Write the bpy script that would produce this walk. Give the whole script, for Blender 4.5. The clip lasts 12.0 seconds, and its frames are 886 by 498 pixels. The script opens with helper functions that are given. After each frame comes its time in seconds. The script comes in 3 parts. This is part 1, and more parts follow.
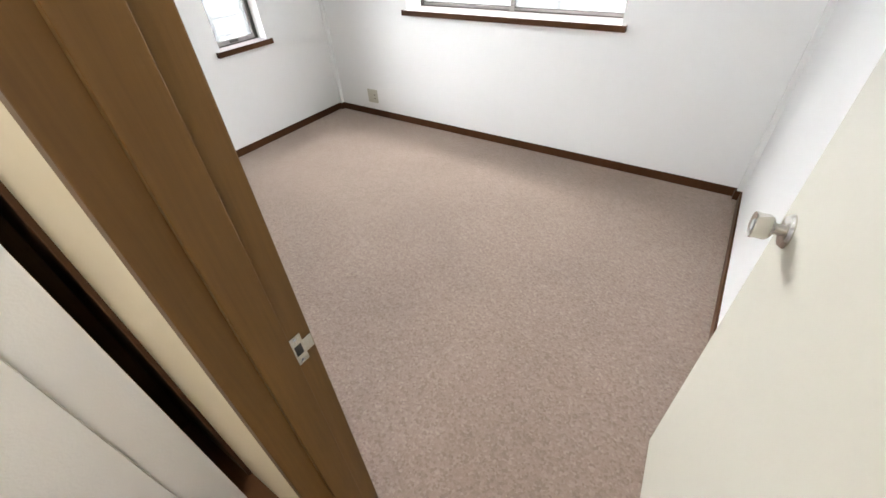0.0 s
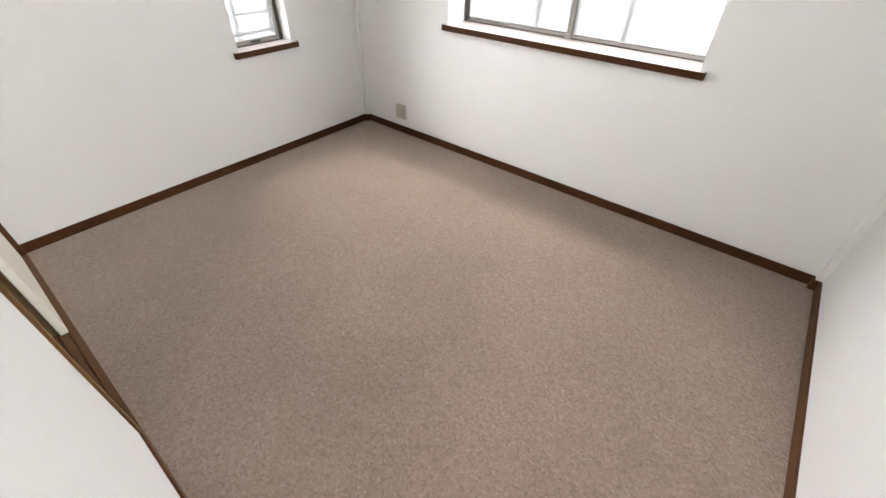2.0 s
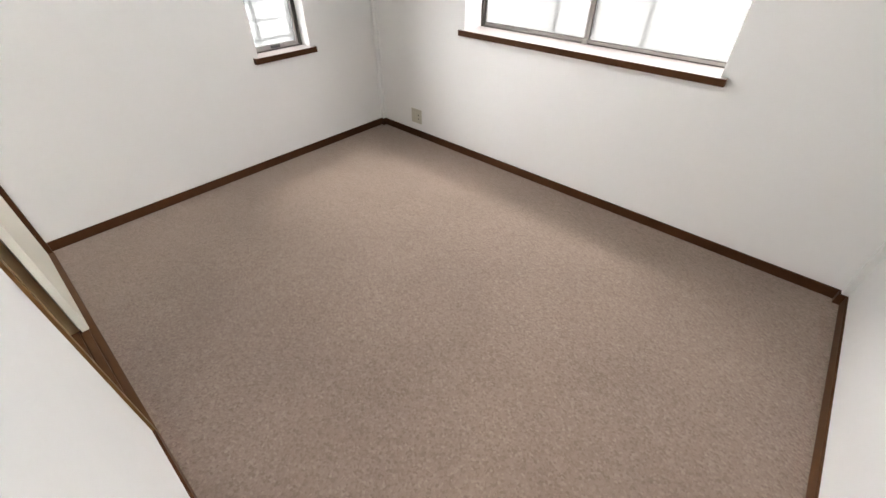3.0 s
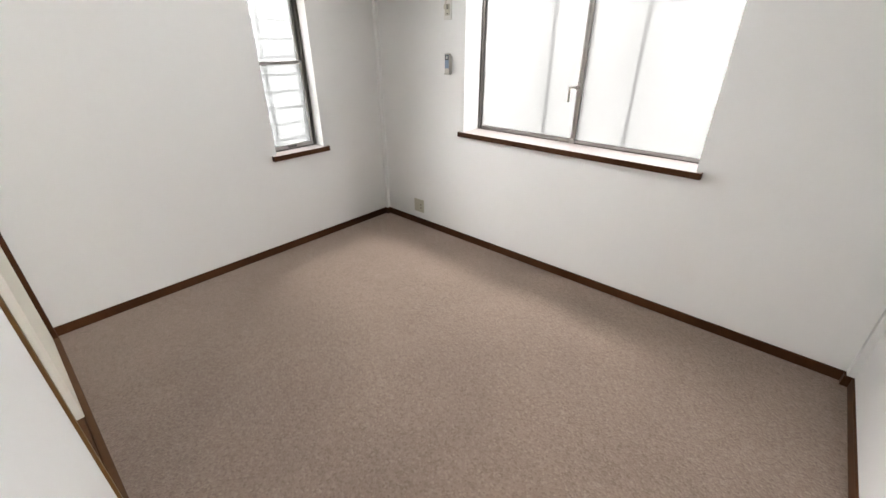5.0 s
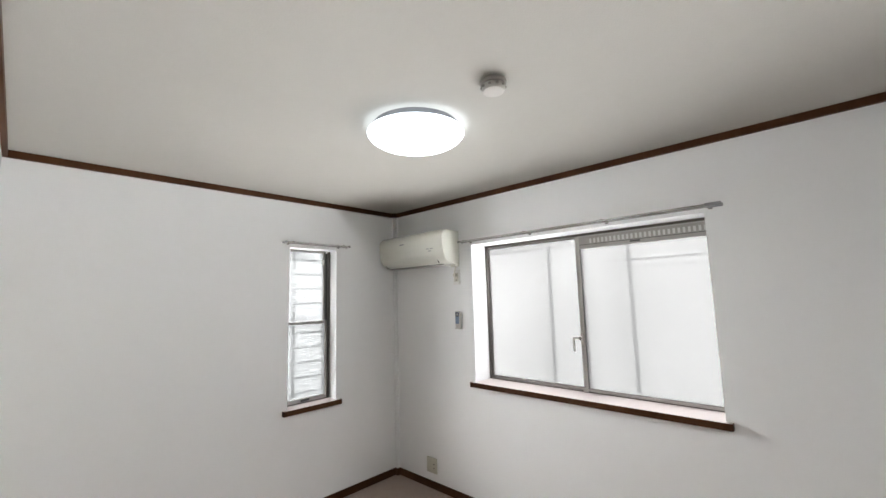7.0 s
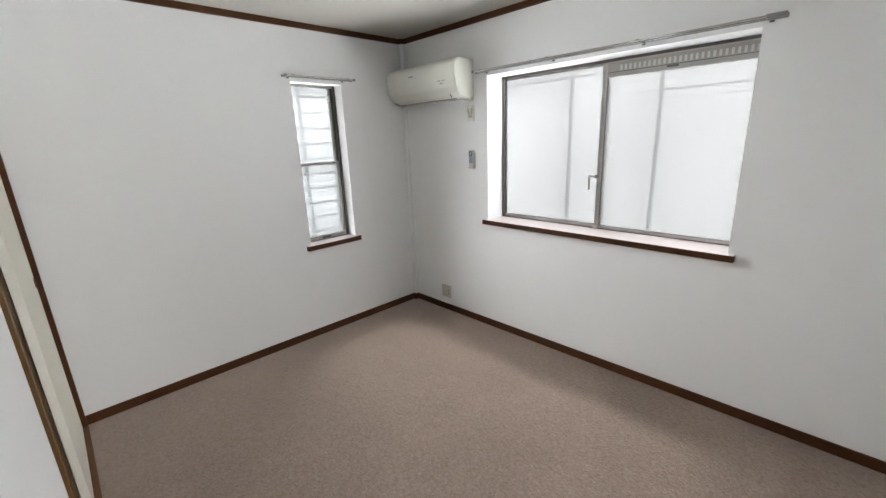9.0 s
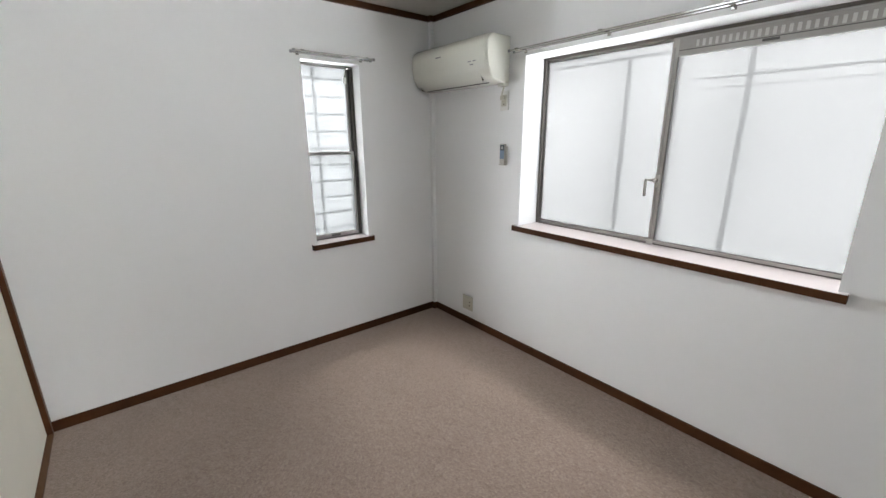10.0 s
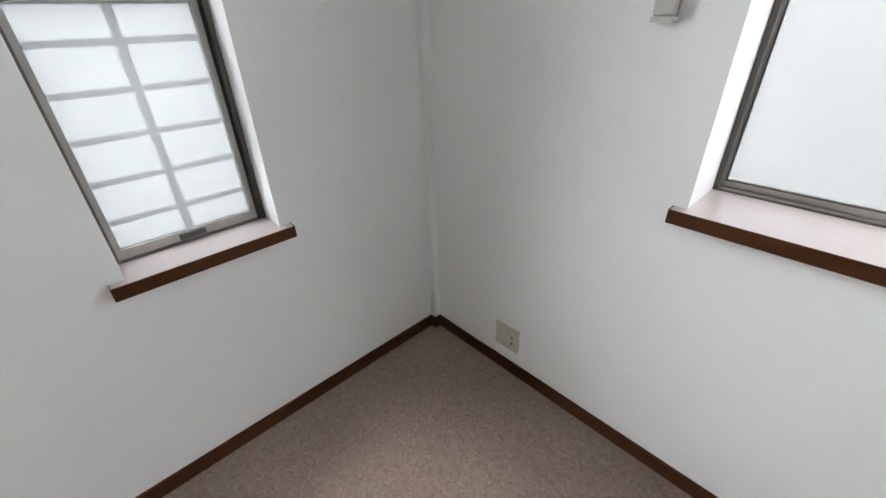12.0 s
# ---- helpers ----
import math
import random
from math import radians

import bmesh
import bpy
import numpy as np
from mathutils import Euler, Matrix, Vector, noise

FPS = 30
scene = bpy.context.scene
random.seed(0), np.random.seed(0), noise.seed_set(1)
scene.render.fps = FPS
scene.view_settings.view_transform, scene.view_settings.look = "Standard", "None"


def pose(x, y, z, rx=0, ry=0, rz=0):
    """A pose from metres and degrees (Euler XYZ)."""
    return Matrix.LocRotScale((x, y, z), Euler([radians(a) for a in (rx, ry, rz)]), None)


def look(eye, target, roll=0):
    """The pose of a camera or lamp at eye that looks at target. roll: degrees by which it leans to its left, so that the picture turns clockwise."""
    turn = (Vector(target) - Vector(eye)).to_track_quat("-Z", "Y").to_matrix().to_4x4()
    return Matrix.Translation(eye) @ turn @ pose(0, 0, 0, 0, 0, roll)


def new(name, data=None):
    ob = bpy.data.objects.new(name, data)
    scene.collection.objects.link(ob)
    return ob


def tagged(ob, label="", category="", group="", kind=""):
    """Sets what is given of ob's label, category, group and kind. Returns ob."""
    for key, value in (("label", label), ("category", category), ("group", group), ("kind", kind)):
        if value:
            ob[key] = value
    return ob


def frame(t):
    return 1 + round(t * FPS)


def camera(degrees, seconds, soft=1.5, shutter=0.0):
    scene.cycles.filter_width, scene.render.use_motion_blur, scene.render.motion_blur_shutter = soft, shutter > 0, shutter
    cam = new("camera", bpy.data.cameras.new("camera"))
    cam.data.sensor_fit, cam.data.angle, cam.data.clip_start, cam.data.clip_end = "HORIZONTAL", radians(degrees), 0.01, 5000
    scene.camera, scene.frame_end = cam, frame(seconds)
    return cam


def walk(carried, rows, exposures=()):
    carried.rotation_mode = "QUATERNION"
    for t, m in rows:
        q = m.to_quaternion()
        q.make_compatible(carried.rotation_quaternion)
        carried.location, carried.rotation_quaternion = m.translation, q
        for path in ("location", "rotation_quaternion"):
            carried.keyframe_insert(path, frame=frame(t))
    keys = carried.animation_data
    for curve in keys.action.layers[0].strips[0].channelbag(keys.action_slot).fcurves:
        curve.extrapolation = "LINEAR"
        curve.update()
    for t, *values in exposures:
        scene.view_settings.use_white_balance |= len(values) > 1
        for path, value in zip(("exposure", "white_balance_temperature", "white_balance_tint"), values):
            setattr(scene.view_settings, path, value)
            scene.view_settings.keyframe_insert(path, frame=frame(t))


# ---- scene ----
cam = camera(95.5, 12.0)
PATH = [
    (0, (3.130, -2.768, 1.468), (2.230, -1.524, 0.186), -3.7),
    (0.5, (3.040, -2.682, 1.488), (2.276, -1.348, 0.208), -2.4),
    (1, (2.988, -2.581, 1.495), (2.232, -1.187, 0.276), -2.4),
    (1.5, (2.904, -2.487, 1.498), (2.049, -1.157, 0.273), 0.5),
    (2, (2.858, -2.413, 1.482), (1.894, -1.211, 0.207), 1.0),
    (2.5, (2.863, -2.385, 1.486), (1.839, -1.232, 0.212), 0.2),
    (4.3, (2.871, -2.413, 1.503), (1.829, -1.187, 0.315), 1.0),
    (4.5, (2.877, -2.417, 1.505), (1.811, -1.177, 0.354), 0.7),
    (5, (2.893, -2.451, 1.529), (1.717, -1.120, 0.610), -0.0),
    (5.5, (2.926, -2.446, 1.554), (1.659, -1.051, 0.883), -0.6),
    (6, (2.952, -2.440, 1.566), (1.611, -1.001, 1.206), -1.2),
    (6.5, (2.949, -2.455, 1.563), (1.587, -0.991, 1.534), -1.4),
    (6.7, (2.950, -2.458, 1.565), (1.588, -0.997, 1.660), -1.4),
    (7.4, (2.945, -2.455, 1.565), (1.582, -1.030, 1.875), -1.8),
    (8.3, (2.956, -2.439, 1.560), (1.561, -1.034, 1.274), -1.9),
    (8.5, (2.955, -2.436, 1.558), (1.566, -1.051, 1.169), -2.0),
    (9, (2.929, -2.423, 1.546), (1.539, -1.087, 1.015), -2.3),
    (9.5, (2.863, -2.286, 1.531), (1.402, -1.024, 1.006), -1.5),
    (10, (2.691, -2.073, 1.490), (1.191, -0.864, 0.957), -0.4),
    (10.5, (2.373, -1.850, 1.513), (0.868, -0.630, 1.015), 0.1),
    (11, (1.999, -1.568, 1.465), (0.501, -0.397, 0.844), 0.7),
    (11.5, (1.570, -1.287, 1.382), (0.169, -0.130, 0.546), -0.2),
    (12, (1.176, -1.032, 1.332), (-0.091, 0.145, 0.327), -1.6),
]
EXPOSURES = [(0, 1.3, 6450, 10), (1.0, 1.15, 6500, 10), (2.5, 0.96, 6800, 12), (4.5, 0.9, 6850, 12), (5.5, 0.64, 6750, 11), (6.5, 0.48, 6650, 11),
             (8.5, 0.44, 6540, 10), (9.5, 0.43, 6470, 10), (11, 0.34, 6410, 10), (12, 0.44, 6380, 10)]
walk(cam, [(t, look(eye, target, roll)) for t, eye, target, roll in PATH], EXPOSURES)

# ---- daylight ----
SKY_GLOW = 46.0
world = bpy.data.worlds.new("overcast_sky")
scene.world = world
world.use_nodes = True
wn = world.node_tree.nodes
sky = wn.new("ShaderNodeTexSky")
sky.sky_type, sky.sun_disc = "NISHITA", False
sky.sun_elevation, sky.sun_rotation = radians(48), radians(176)
wn["Background"].inputs["Strength"].default_value = 0.12
world.node_tree.links.new(sky.outputs["Color"], wn["Background"].inputs["Color"])
sun = new("sun", bpy.data.lights.new("sun", "SUN"))
sun.data.energy, sun.data.angle, sun.data.color = 0.8, radians(20), (1.0, 0.97, 0.92)
sun.matrix_world = look((2.0, -6.0, 8.0), (1.6, 0.0, 1.0))

# the open sky above the neighbouring roofs, as each window sees it
for name, eye, target, size, watts in (("sky_light_north", (1.73, 1.05, 2.8), (1.73, 0.0, 1.45), (2.8, 1.4), 300.0),
                                       ("sky_light_west", (-1.05, -0.84, 2.8), (0.0, -0.84, 1.40), (1.1, 1.4), 380.0)):
    lamp = new(name, bpy.data.lights.new(name, "AREA"))
    lamp.data.shape, lamp.data.size, lamp.data.size_y, lamp.data.energy = "RECTANGLE", *size, watts
    lamp.data.color = (0.97, 0.985, 1.0)
    lamp.matrix_world = look(eye, target)


# ---- materials ----
def material(name, colour, rough=0.6, metal=0.0, spec=0.5, coat=0.0, second=None, scale=8.0, amount=0.5,
             bump=0.0, bump_scale=200.0, bump_dist=0.001, stretch=(1, 1, 1)):
    """A principled surface whose colour drifts to a second one over a noise, with fine relief."""
    m = bpy.data.materials.new(name)
    m.use_nodes = True
    n, l = m.node_tree.nodes, m.node_tree.links
    p = n["Principled BSDF"]
    p.inputs["Base Color"].default_value = (*colour, 1)
    p.inputs["Roughness"].default_value = rough
    p.inputs["Metallic"].default_value = metal
    p.inputs["Specular IOR Level"].default_value = spec
    p.inputs["Coat Weight"].default_value = coat
    p.inputs["Coat Roughness"].default_value = 0.15
    tc = n.new("ShaderNodeTexCoord")
    mp = n.new("ShaderNodeMapping")
    mp.inputs["Scale"].default_value = stretch
    l.new(tc.outputs["Object"], mp.inputs["Vector"])
    if second:
        a, b = n.new("ShaderNodeTexNoise"), n.new("ShaderNodeTexNoise")
        a.inputs["Scale"].default_value, a.inputs["Detail"].default_value = scale, 4
        b.inputs["Scale"].default_value, b.inputs["Detail"].default_value = scale * 9, 3
        add = n.new("ShaderNodeMath")
        add.operation = "MULTIPLY_ADD"
        add.inputs[1].default_value = 0.35
        ramp = n.new("ShaderNodeMapRange")
        ramp.inputs["From Min"].default_value, ramp.inputs["From Max"].default_value = 0.45, 0.9
        ramp.inputs["To Max"].default_value = amount
        mix = n.new("ShaderNodeMix")
        mix.data_type = "RGBA"
        mix.inputs["A"].default_value, mix.inputs["B"].default_value = (*colour, 1), (*second, 1)
        l.new(mp.outputs[0], a.inputs["Vector"])
        l.new(mp.outputs[0], b.inputs["Vector"])
        l.new(b.outputs["Fac"], add.inputs[0])
        l.new(a.outputs["Fac"], add.inputs[2])
        l.new(add.outputs[0], ramp.inputs["Value"])
        l.new(ramp.outputs[0], mix.inputs["Factor"])
        l.new(mix.outputs["Result"], p.inputs["Base Color"])
    if bump:
        t, bp = n.new("ShaderNodeTexNoise"), n.new("ShaderNodeBump")
        t.inputs["Scale"].default_value, t.inputs["Detail"].default_value = bump_scale, 3
        bp.inputs["Strength"].default_value, bp.inputs["Distance"].default_value = bump, bump_dist
        l.new(mp.outputs[0], t.inputs["Vector"])
        l.new(t.outputs["Fac"], bp.inputs["Height"])
        l.new(bp.outputs[0], p.inputs["Normal"])
    return m


def carpet_material():
    """Beige-brown loop carpet: flecks of light and dark yarn over a slow drift of pile direction."""
    m = bpy.data.materials.new("carpet")
    m.use_nodes = True
    n, l = m.node_tree.nodes, m.node_tree.links
    p = n["Principled BSDF"]
    p.inputs["Roughness"].default_value, p.inputs["Specular IOR Level"].default_value = 0.95, 0.1
    p.inputs["Sheen Weight"].default_value, p.inputs["Sheen Roughness"].default_value = 0.65, 0.45
    p.inputs["Sheen Tint"].default_value = (0.95, 0.84, 0.77, 1)
    tc = n.new("ShaderNodeTexCoord")
    fleck = n.new("ShaderNodeTexVoronoi")
    fleck.inputs["Scale"].default_value = 112
    patch, fine, pile = (n.new("ShaderNodeTexNoise") for _ in range(3))
    for node, scale, detail in ((patch, 2.2, 3), (fine, 55, 4), (pile, 420, 2)):
        node.inputs["Scale"].default_value, node.inputs["Detail"].default_value = scale, detail
    for node in (fleck, patch, fine, pile):
        l.new(tc.outputs["Object"], node.inputs["Vector"])
    ramp = n.new("ShaderNodeValToRGB")
    e = ramp.color_ramp.elements
    e[0].position, e[0].color = 0.08, CARPET[0]
    e[1].position, e[1].color = 0.95, CARPET[3]
    for pos, c in ((0.38, CARPET[1]), (0.7, CARPET[2])):
        e.new(pos).color = c
    split = n.new("ShaderNodeSeparateColor")
    l.new(fleck.outputs["Color"], split.inputs[0])
    blend = n.new("ShaderNodeMix")
    blend.inputs["Factor"].default_value = 0.36
    l.new(split.outputs[0], blend.inputs["A"])
    l.new(fine.outputs["Fac"], blend.inputs["B"])
    l.new(blend.outputs["Result"], ramp.inputs["Fac"])
    hsv = n.new("ShaderNodeHueSaturation")
    rng = n.new("ShaderNodeMapRange")
    rng.inputs["From Min"].default_value, rng.inputs["From Max"].default_value = 0.3, 0.7
    rng.inputs["To Min"].default_value, rng.inputs["To Max"].default_value = 0.93, 1.07
    l.new(patch.outputs["Fac"], rng.inputs["Value"])
    l.new(rng.outputs[0], hsv.inputs["Value"])
    l.new(ramp.outputs["Color"], hsv.inputs["Color"])
    l.new(hsv.outputs[0], p.inputs["Base Color"])
    bp = n.new("ShaderNodeBump")
    bp.inputs["Strength"].default_value, bp.inputs["Distance"].default_value = 0.6, 0.004
    add = n.new("ShaderNodeMath")
    l.new(fleck.outputs["Distance"], add.inputs[0])
    l.new(pile.outputs["Fac"], add.inputs[1])
    l.new(add.outputs[0], bp.inputs["Height"])
    l.new(bp.outputs[0], p.inputs["Normal"])
    return m


def glow_material(name, colour, strength):
    m = bpy.data.materials.new(name)
    m.use_nodes = True
    p = m.node_tree.nodes["Principled BSDF"]
    p.inputs["Base Color"].default_value = (0.8, 0.8, 0.8, 1)
    p.inputs["Emission Color"].default_value = (*colour, 1)
    p.inputs["Emission Strength"].default_value = strength
    return m


def frosted_glass(name, tint, rough, veil):
    """Figured glass: a soft view through, a veil of scattered light and a faint gloss."""
    m = bpy.data.materials.new(name)
    m.use_nodes = True
    n, l = m.node_tree.nodes, m.node_tree.links
    n.remove(n["Principled BSDF"])
    r, tr, gl = n.new("ShaderNodeBsdfRefraction"), n.new("ShaderNodeBsdfTranslucent"), n.new("ShaderNodeBsdfGlossy")
    r.inputs["Color"].default_value, tr.inputs["Color"].default_value = (*tint, 1), (*tint, 1)
    r.inputs["Roughness"].default_value, r.inputs["IOR"].default_value = rough, 1.05
    gl.inputs["Roughness"].default_value = 0.08
    a, b, f = n.new("ShaderNodeMixShader"), n.new("ShaderNodeMixShader"), n.new("ShaderNodeFresnel")
    a.inputs[0].default_value = veil
    f.inputs["IOR"].default_value = 1.3
    l.new(r.outputs[0], a.inputs[1])
    l.new(tr.outputs[0], a.inputs[2])
    l.new(f.outputs[0], b.inputs[0])
    l.new(a.outputs[0], b.inputs[1])
    l.new(gl.outputs[0], b.inputs[2])
    l.new(b.outputs[0], n["Material Output"].inputs["Surface"])
    return m


CARPET = [(0.186, 0.135, 0.107, 1), (0.249, 0.185, 0.150, 1), (0.276, 0.208, 0.171, 1), (0.345, 0.270, 0.226, 1)]
CARPET_M = carpet_material()
WALL_M = material("wallpaper", (0.83, 0.836, 0.84), 0.75, spec=0.25, second=(0.80, 0.805, 0.806), scale=2.0, amount=0.5,
                  bump=0.25, bump_scale=160, bump_dist=0.002)
# off-white paper coloured much darker, in place of the dim light on it
CEILING_M = material("shaded_ceiling_paper", (0.44, 0.425, 0.39), 0.85, spec=0.2, second=(0.41, 0.395, 0.36), scale=2.0,
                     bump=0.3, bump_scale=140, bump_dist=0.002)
TRIM_M = material("dark_trim_wood", (0.075, 0.030, 0.011), 0.5, spec=0.15, second=(0.042, 0.016, 0.006), scale=3.0, amount=0.8,
                  bump=0.1, bump_scale=60, stretch=(1, 1, 1))
# brown wood paled in its base colour to paint the window glare on top
SILL_M = material("glare_pale_sill_wood", (0.28, 0.245, 0.24), 0.4, second=(0.22, 0.18, 0.17), scale=3.0, amount=0.8, coat=1.0)
SILL_M.node_tree.nodes["Principled BSDF"].inputs["Coat IOR"].default_value = 1.9
SILL_M.node_tree.nodes["Principled BSDF"].inputs["Coat Roughness"].default_value = 0.28
JAMB_M = material("stained_jamb_wood", (0.150, 0.078, 0.022), 0.5, spec=0.25, second=(0.092, 0.045, 0.014), scale=1.5, amount=0.9,
                  bump=0.08, bump_scale=40, stretch=(14, 14, 0.8))
CLOSET_M = material("closet_wood", (0.10, 0.045, 0.017), 0.5, spec=0.25, second=(0.06, 0.026, 0.011), scale=2.0, amount=0.8, stretch=(1, 12, 12))
DOOR_M = material("cream_door_sheet", (0.37, 0.353, 0.298), 0.5, spec=0.35, second=(0.35, 0.33, 0.275), scale=1.5, bump=0.05)
FUSUMA_M = material("cream_sliding_door_paper", (0.74, 0.715, 0.63), 0.7, spec=0.2, second=(0.70, 0.675, 0.59), scale=3.0,
                    bump=0.1, bump_scale=220)
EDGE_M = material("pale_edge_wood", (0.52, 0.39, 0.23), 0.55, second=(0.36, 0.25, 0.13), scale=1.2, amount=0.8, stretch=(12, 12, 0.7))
ALU_M = material("grey_aluminium", (0.46, 0.445, 0.42), 0.4, metal=0.5, second=(0.40, 0.385, 0.365), scale=5.0)
SASH_M = material("weathered_sash_aluminium", (0.36, 0.345, 0.325), 0.42, metal=0.4, second=(0.22, 0.205, 0.19), scale=5.0)
FRAME_M = material("bronze_frame_aluminium", (0.10, 0.088, 0.078), 0.45, metal=0.3, second=(0.08, 0.07, 0.062), scale=5.0)
ALU_DARK_M = material("dark_window_gasket", (0.06, 0.055, 0.05), 0.5, second=(0.04, 0.038, 0.035), scale=5.0)
SLOT_M = material("pale_slot_plastic", (0.54, 0.53, 0.51), 0.5)
RAIL_M = material("bright_rail_metal", (0.56, 0.55, 0.53), 0.16, metal=1.0, second=(0.46, 0.45, 0.43), scale=12.0)
STEEL_M = material("satin_steel", (0.62, 0.60, 0.57), 0.25, metal=1.0, second=(0.55, 0.53, 0.5), scale=20.0)
WHITE_M = material("white_plastic", (0.76, 0.755, 0.73), 0.4, second=(0.72, 0.71, 0.68), scale=4.0)
IVORY_M = material("ivory_plate_plastic", (0.54, 0.52, 0.44), 0.4, second=(0.50, 0.48, 0.41), scale=9.0)
AC_M = material("aged_white_casing", (0.68, 0.68, 0.605), 0.3, second=(0.64, 0.635, 0.56), scale=2.5, coat=1.0)
AC_M.node_tree.nodes["Principled BSDF"].inputs["Coat Roughness"].default_value = 0.05
AC_M.node_tree.nodes["Principled BSDF"].inputs["Coat IOR"].default_value = 1.75
# detector plastics: shade under the ceiling put into both colours, base darkest
DETECTOR_M = material("shade_grey_plastic", (0.30, 0.285, 0.255), 0.5, second=(0.26, 0.245, 0.22), scale=14.0)
CAP_M = material("shaded_white_plastic", (0.50, 0.485, 0.45), 0.5, second=(0.45, 0.435, 0.40), scale=14.0)
DARK_M = material("black_plastic", (0.015, 0.015, 0.016), 0.45)
GREY_M = material("grey_plastic", (0.22, 0.22, 0.23), 0.4)
SCREEN_M = material("blue_grey_key_panel", (0.16, 0.23, 0.34), 0.35, second=(0.2, 0.28, 0.38), scale=30.0)
LCD_M = material("grey_display", (0.36, 0.38, 0.39), 0.15)
REMOTE_M = material("grey_white_remote_plastic", (0.52, 0.51, 0.48), 0.45, second=(0.47, 0.46, 0.43), scale=12.0)
HALL_M = material("hall_wallpaper", (0.62, 0.55, 0.42), 0.7, second=(0.58, 0.51, 0.38), scale=2.0, bump=0.2, bump_scale=160)
HALLFLOOR_M = material("hall_floor_board", (0.17, 0.08, 0.035), 0.35, second=(0.10, 0.045, 0.02), scale=2.0, stretch=(1, 10, 1))
# dark tint only dims the glowing backdrop behind; the glass itself is white
GLASS_BIG_M = frosted_glass("dimming_figured_glass", (0.108, 0.108, 0.107), 0.045, 0.42)
GLASS_SMALL_M = frosted_glass("dimming_ribbed_glass", (0.128, 0.130, 0.1295), 0.014, 0.42)
GRILLE_M = material("grey_grille_aluminium", (0.50, 0.51, 0.52), 0.5, metal=0.3, second=(0.42, 0.43, 0.45), scale=6.0)
EAVE_M = material("pale_eave_paint", (0.78, 0.78, 0.77), 0.6, second=(0.70, 0.70, 0.69), scale=4.0)
EAVE_BLUE_M = material("bluish_soffit_paint", (0.50, 0.56, 0.66), 0.6, second=(0.44, 0.50, 0.60), scale=4.0)
BACKDROP_M = glow_material("bright_overcast_haze", (0.955, 0.98, 1.0), SKY_GLOW)
LAMP_M = glow_material("lit_lamp_cover", (0.80, 0.90, 1.0), 3.6)


# glow of the unseen lamp added in the hall
HALL_LAMP_M = glow_material("added_hall_lamp_cover", (1.0, 0.96, 0.89), 30.0)


# ---- building helpers ----
def block(bm, x0, x1, y0, y1, z0, z1):
    """A box between six planes."""
    v = [bm.verts.new((x, y, z)) for x in (x0, x1) for y in (y0, y1) for z in (z0, z1)]
    for f in ((0, 1, 3, 2), (4, 6, 7, 5), (0, 4, 5, 1), (2, 3, 7, 6), (0, 2, 6, 4), (1, 5, 7, 3)):
        bm.faces.new([v[i] for i in f])
    return bm


def box(x0, x1, y0, y1, z0, z1, bevel=0.0, seg=2):
    bm = block(bmesh.new(), x0, x1, y0, y1, z0, z1)
    if bevel:
        bmesh.ops.bevel(bm, geom=bm.edges[:], offset=bevel, segments=seg, profile=0.5, affect="EDGES")
    return bm


def lathe(outline, place, axis="z", steps=40):
    """A turned body: (radius, along) pairs spun round an axis through place."""
    bm = bmesh.new()
    rings = []
    for r, a in outline:
        ring = []
        for k in range(steps):
            c, s = math.cos(2 * math.pi * k / steps) * r, math.sin(2 * math.pi * k / steps) * r
            ring.append(bm.verts.new({"z": (c, s, a), "x": (a, c, s), "y": (s, a, c)}[axis]))
        rings.append(ring)
    for p, q in zip(rings, rings[1:]):
        for k in range(steps):
            bm.faces.new((p[k], p[(k + 1) % steps], q[(k + 1) % steps], q[k]))
    bm.faces.new(rings[0][::-1])
    bm.faces.new(rings[-1])
    bmesh.ops.translate(bm, verts=bm.verts, vec=place)
    return bm


def extrude_profile(points, x0, x1, bevel=0.0):
    """A prism along x from a profile of (y, z) points."""
    bm = bmesh.new()
    a = [bm.verts.new((x0, y, z)) for y, z in points]
    b = [bm.verts.new((x1, y, z)) for y, z in points]
    bm.faces.new(a[::-1])
    bm.faces.new(b)
    for k in range(len(points)):
        j = (k + 1) % len(points)
        bm.faces.new((a[k], a[j], b[j], b[k]))
    if bevel:
        ends = [e for f in bm.faces if len(f.verts) == len(points) for e in f.edges]
        bmesh.ops.bevel(bm, geom=ends, offset=bevel, segments=3, profile=0.5, affect="EDGES")
    return bm


def part(name, bm, mat, parent=None, label="", smooth=False):
    """Links a bmesh as one mesh object, under a thing or a part when a parent is given."""
    bmesh.ops.recalc_face_normals(bm, faces=bm.faces[:])
    me = bpy.data.meshes.new(name)
    bm.to_mesh(me)
    bm.free()
    me.materials.append(mat)
    if smooth:
        for f in me.polygons:
            f.use_smooth = True
        me.set_sharp_from_angle(angle=radians(35))
    ob = new(name, me)
    if parent:
        ob.parent = parent
        ob.matrix_parent_inverse = Matrix.Translation(-parent.matrix_basis.translation)
    if label:
        tagged(ob, label)
    return ob


def thing(name, at, label, category, group="", kind=""):
    """An Empty at the base of a thing, to carry its parts."""
    ob = new(name)
    ob.empty_display_size = 0.05
    ob.location = at
    return tagged(ob, label, category, group, kind)


def structure(name, bm, mat, label, category):
    return tagged(part(name, bm, mat), label, category, kind="structure")


def joined(*boxes):
    bm = bmesh.new()
    for b in boxes:
        block(bm, *b)
    return bm


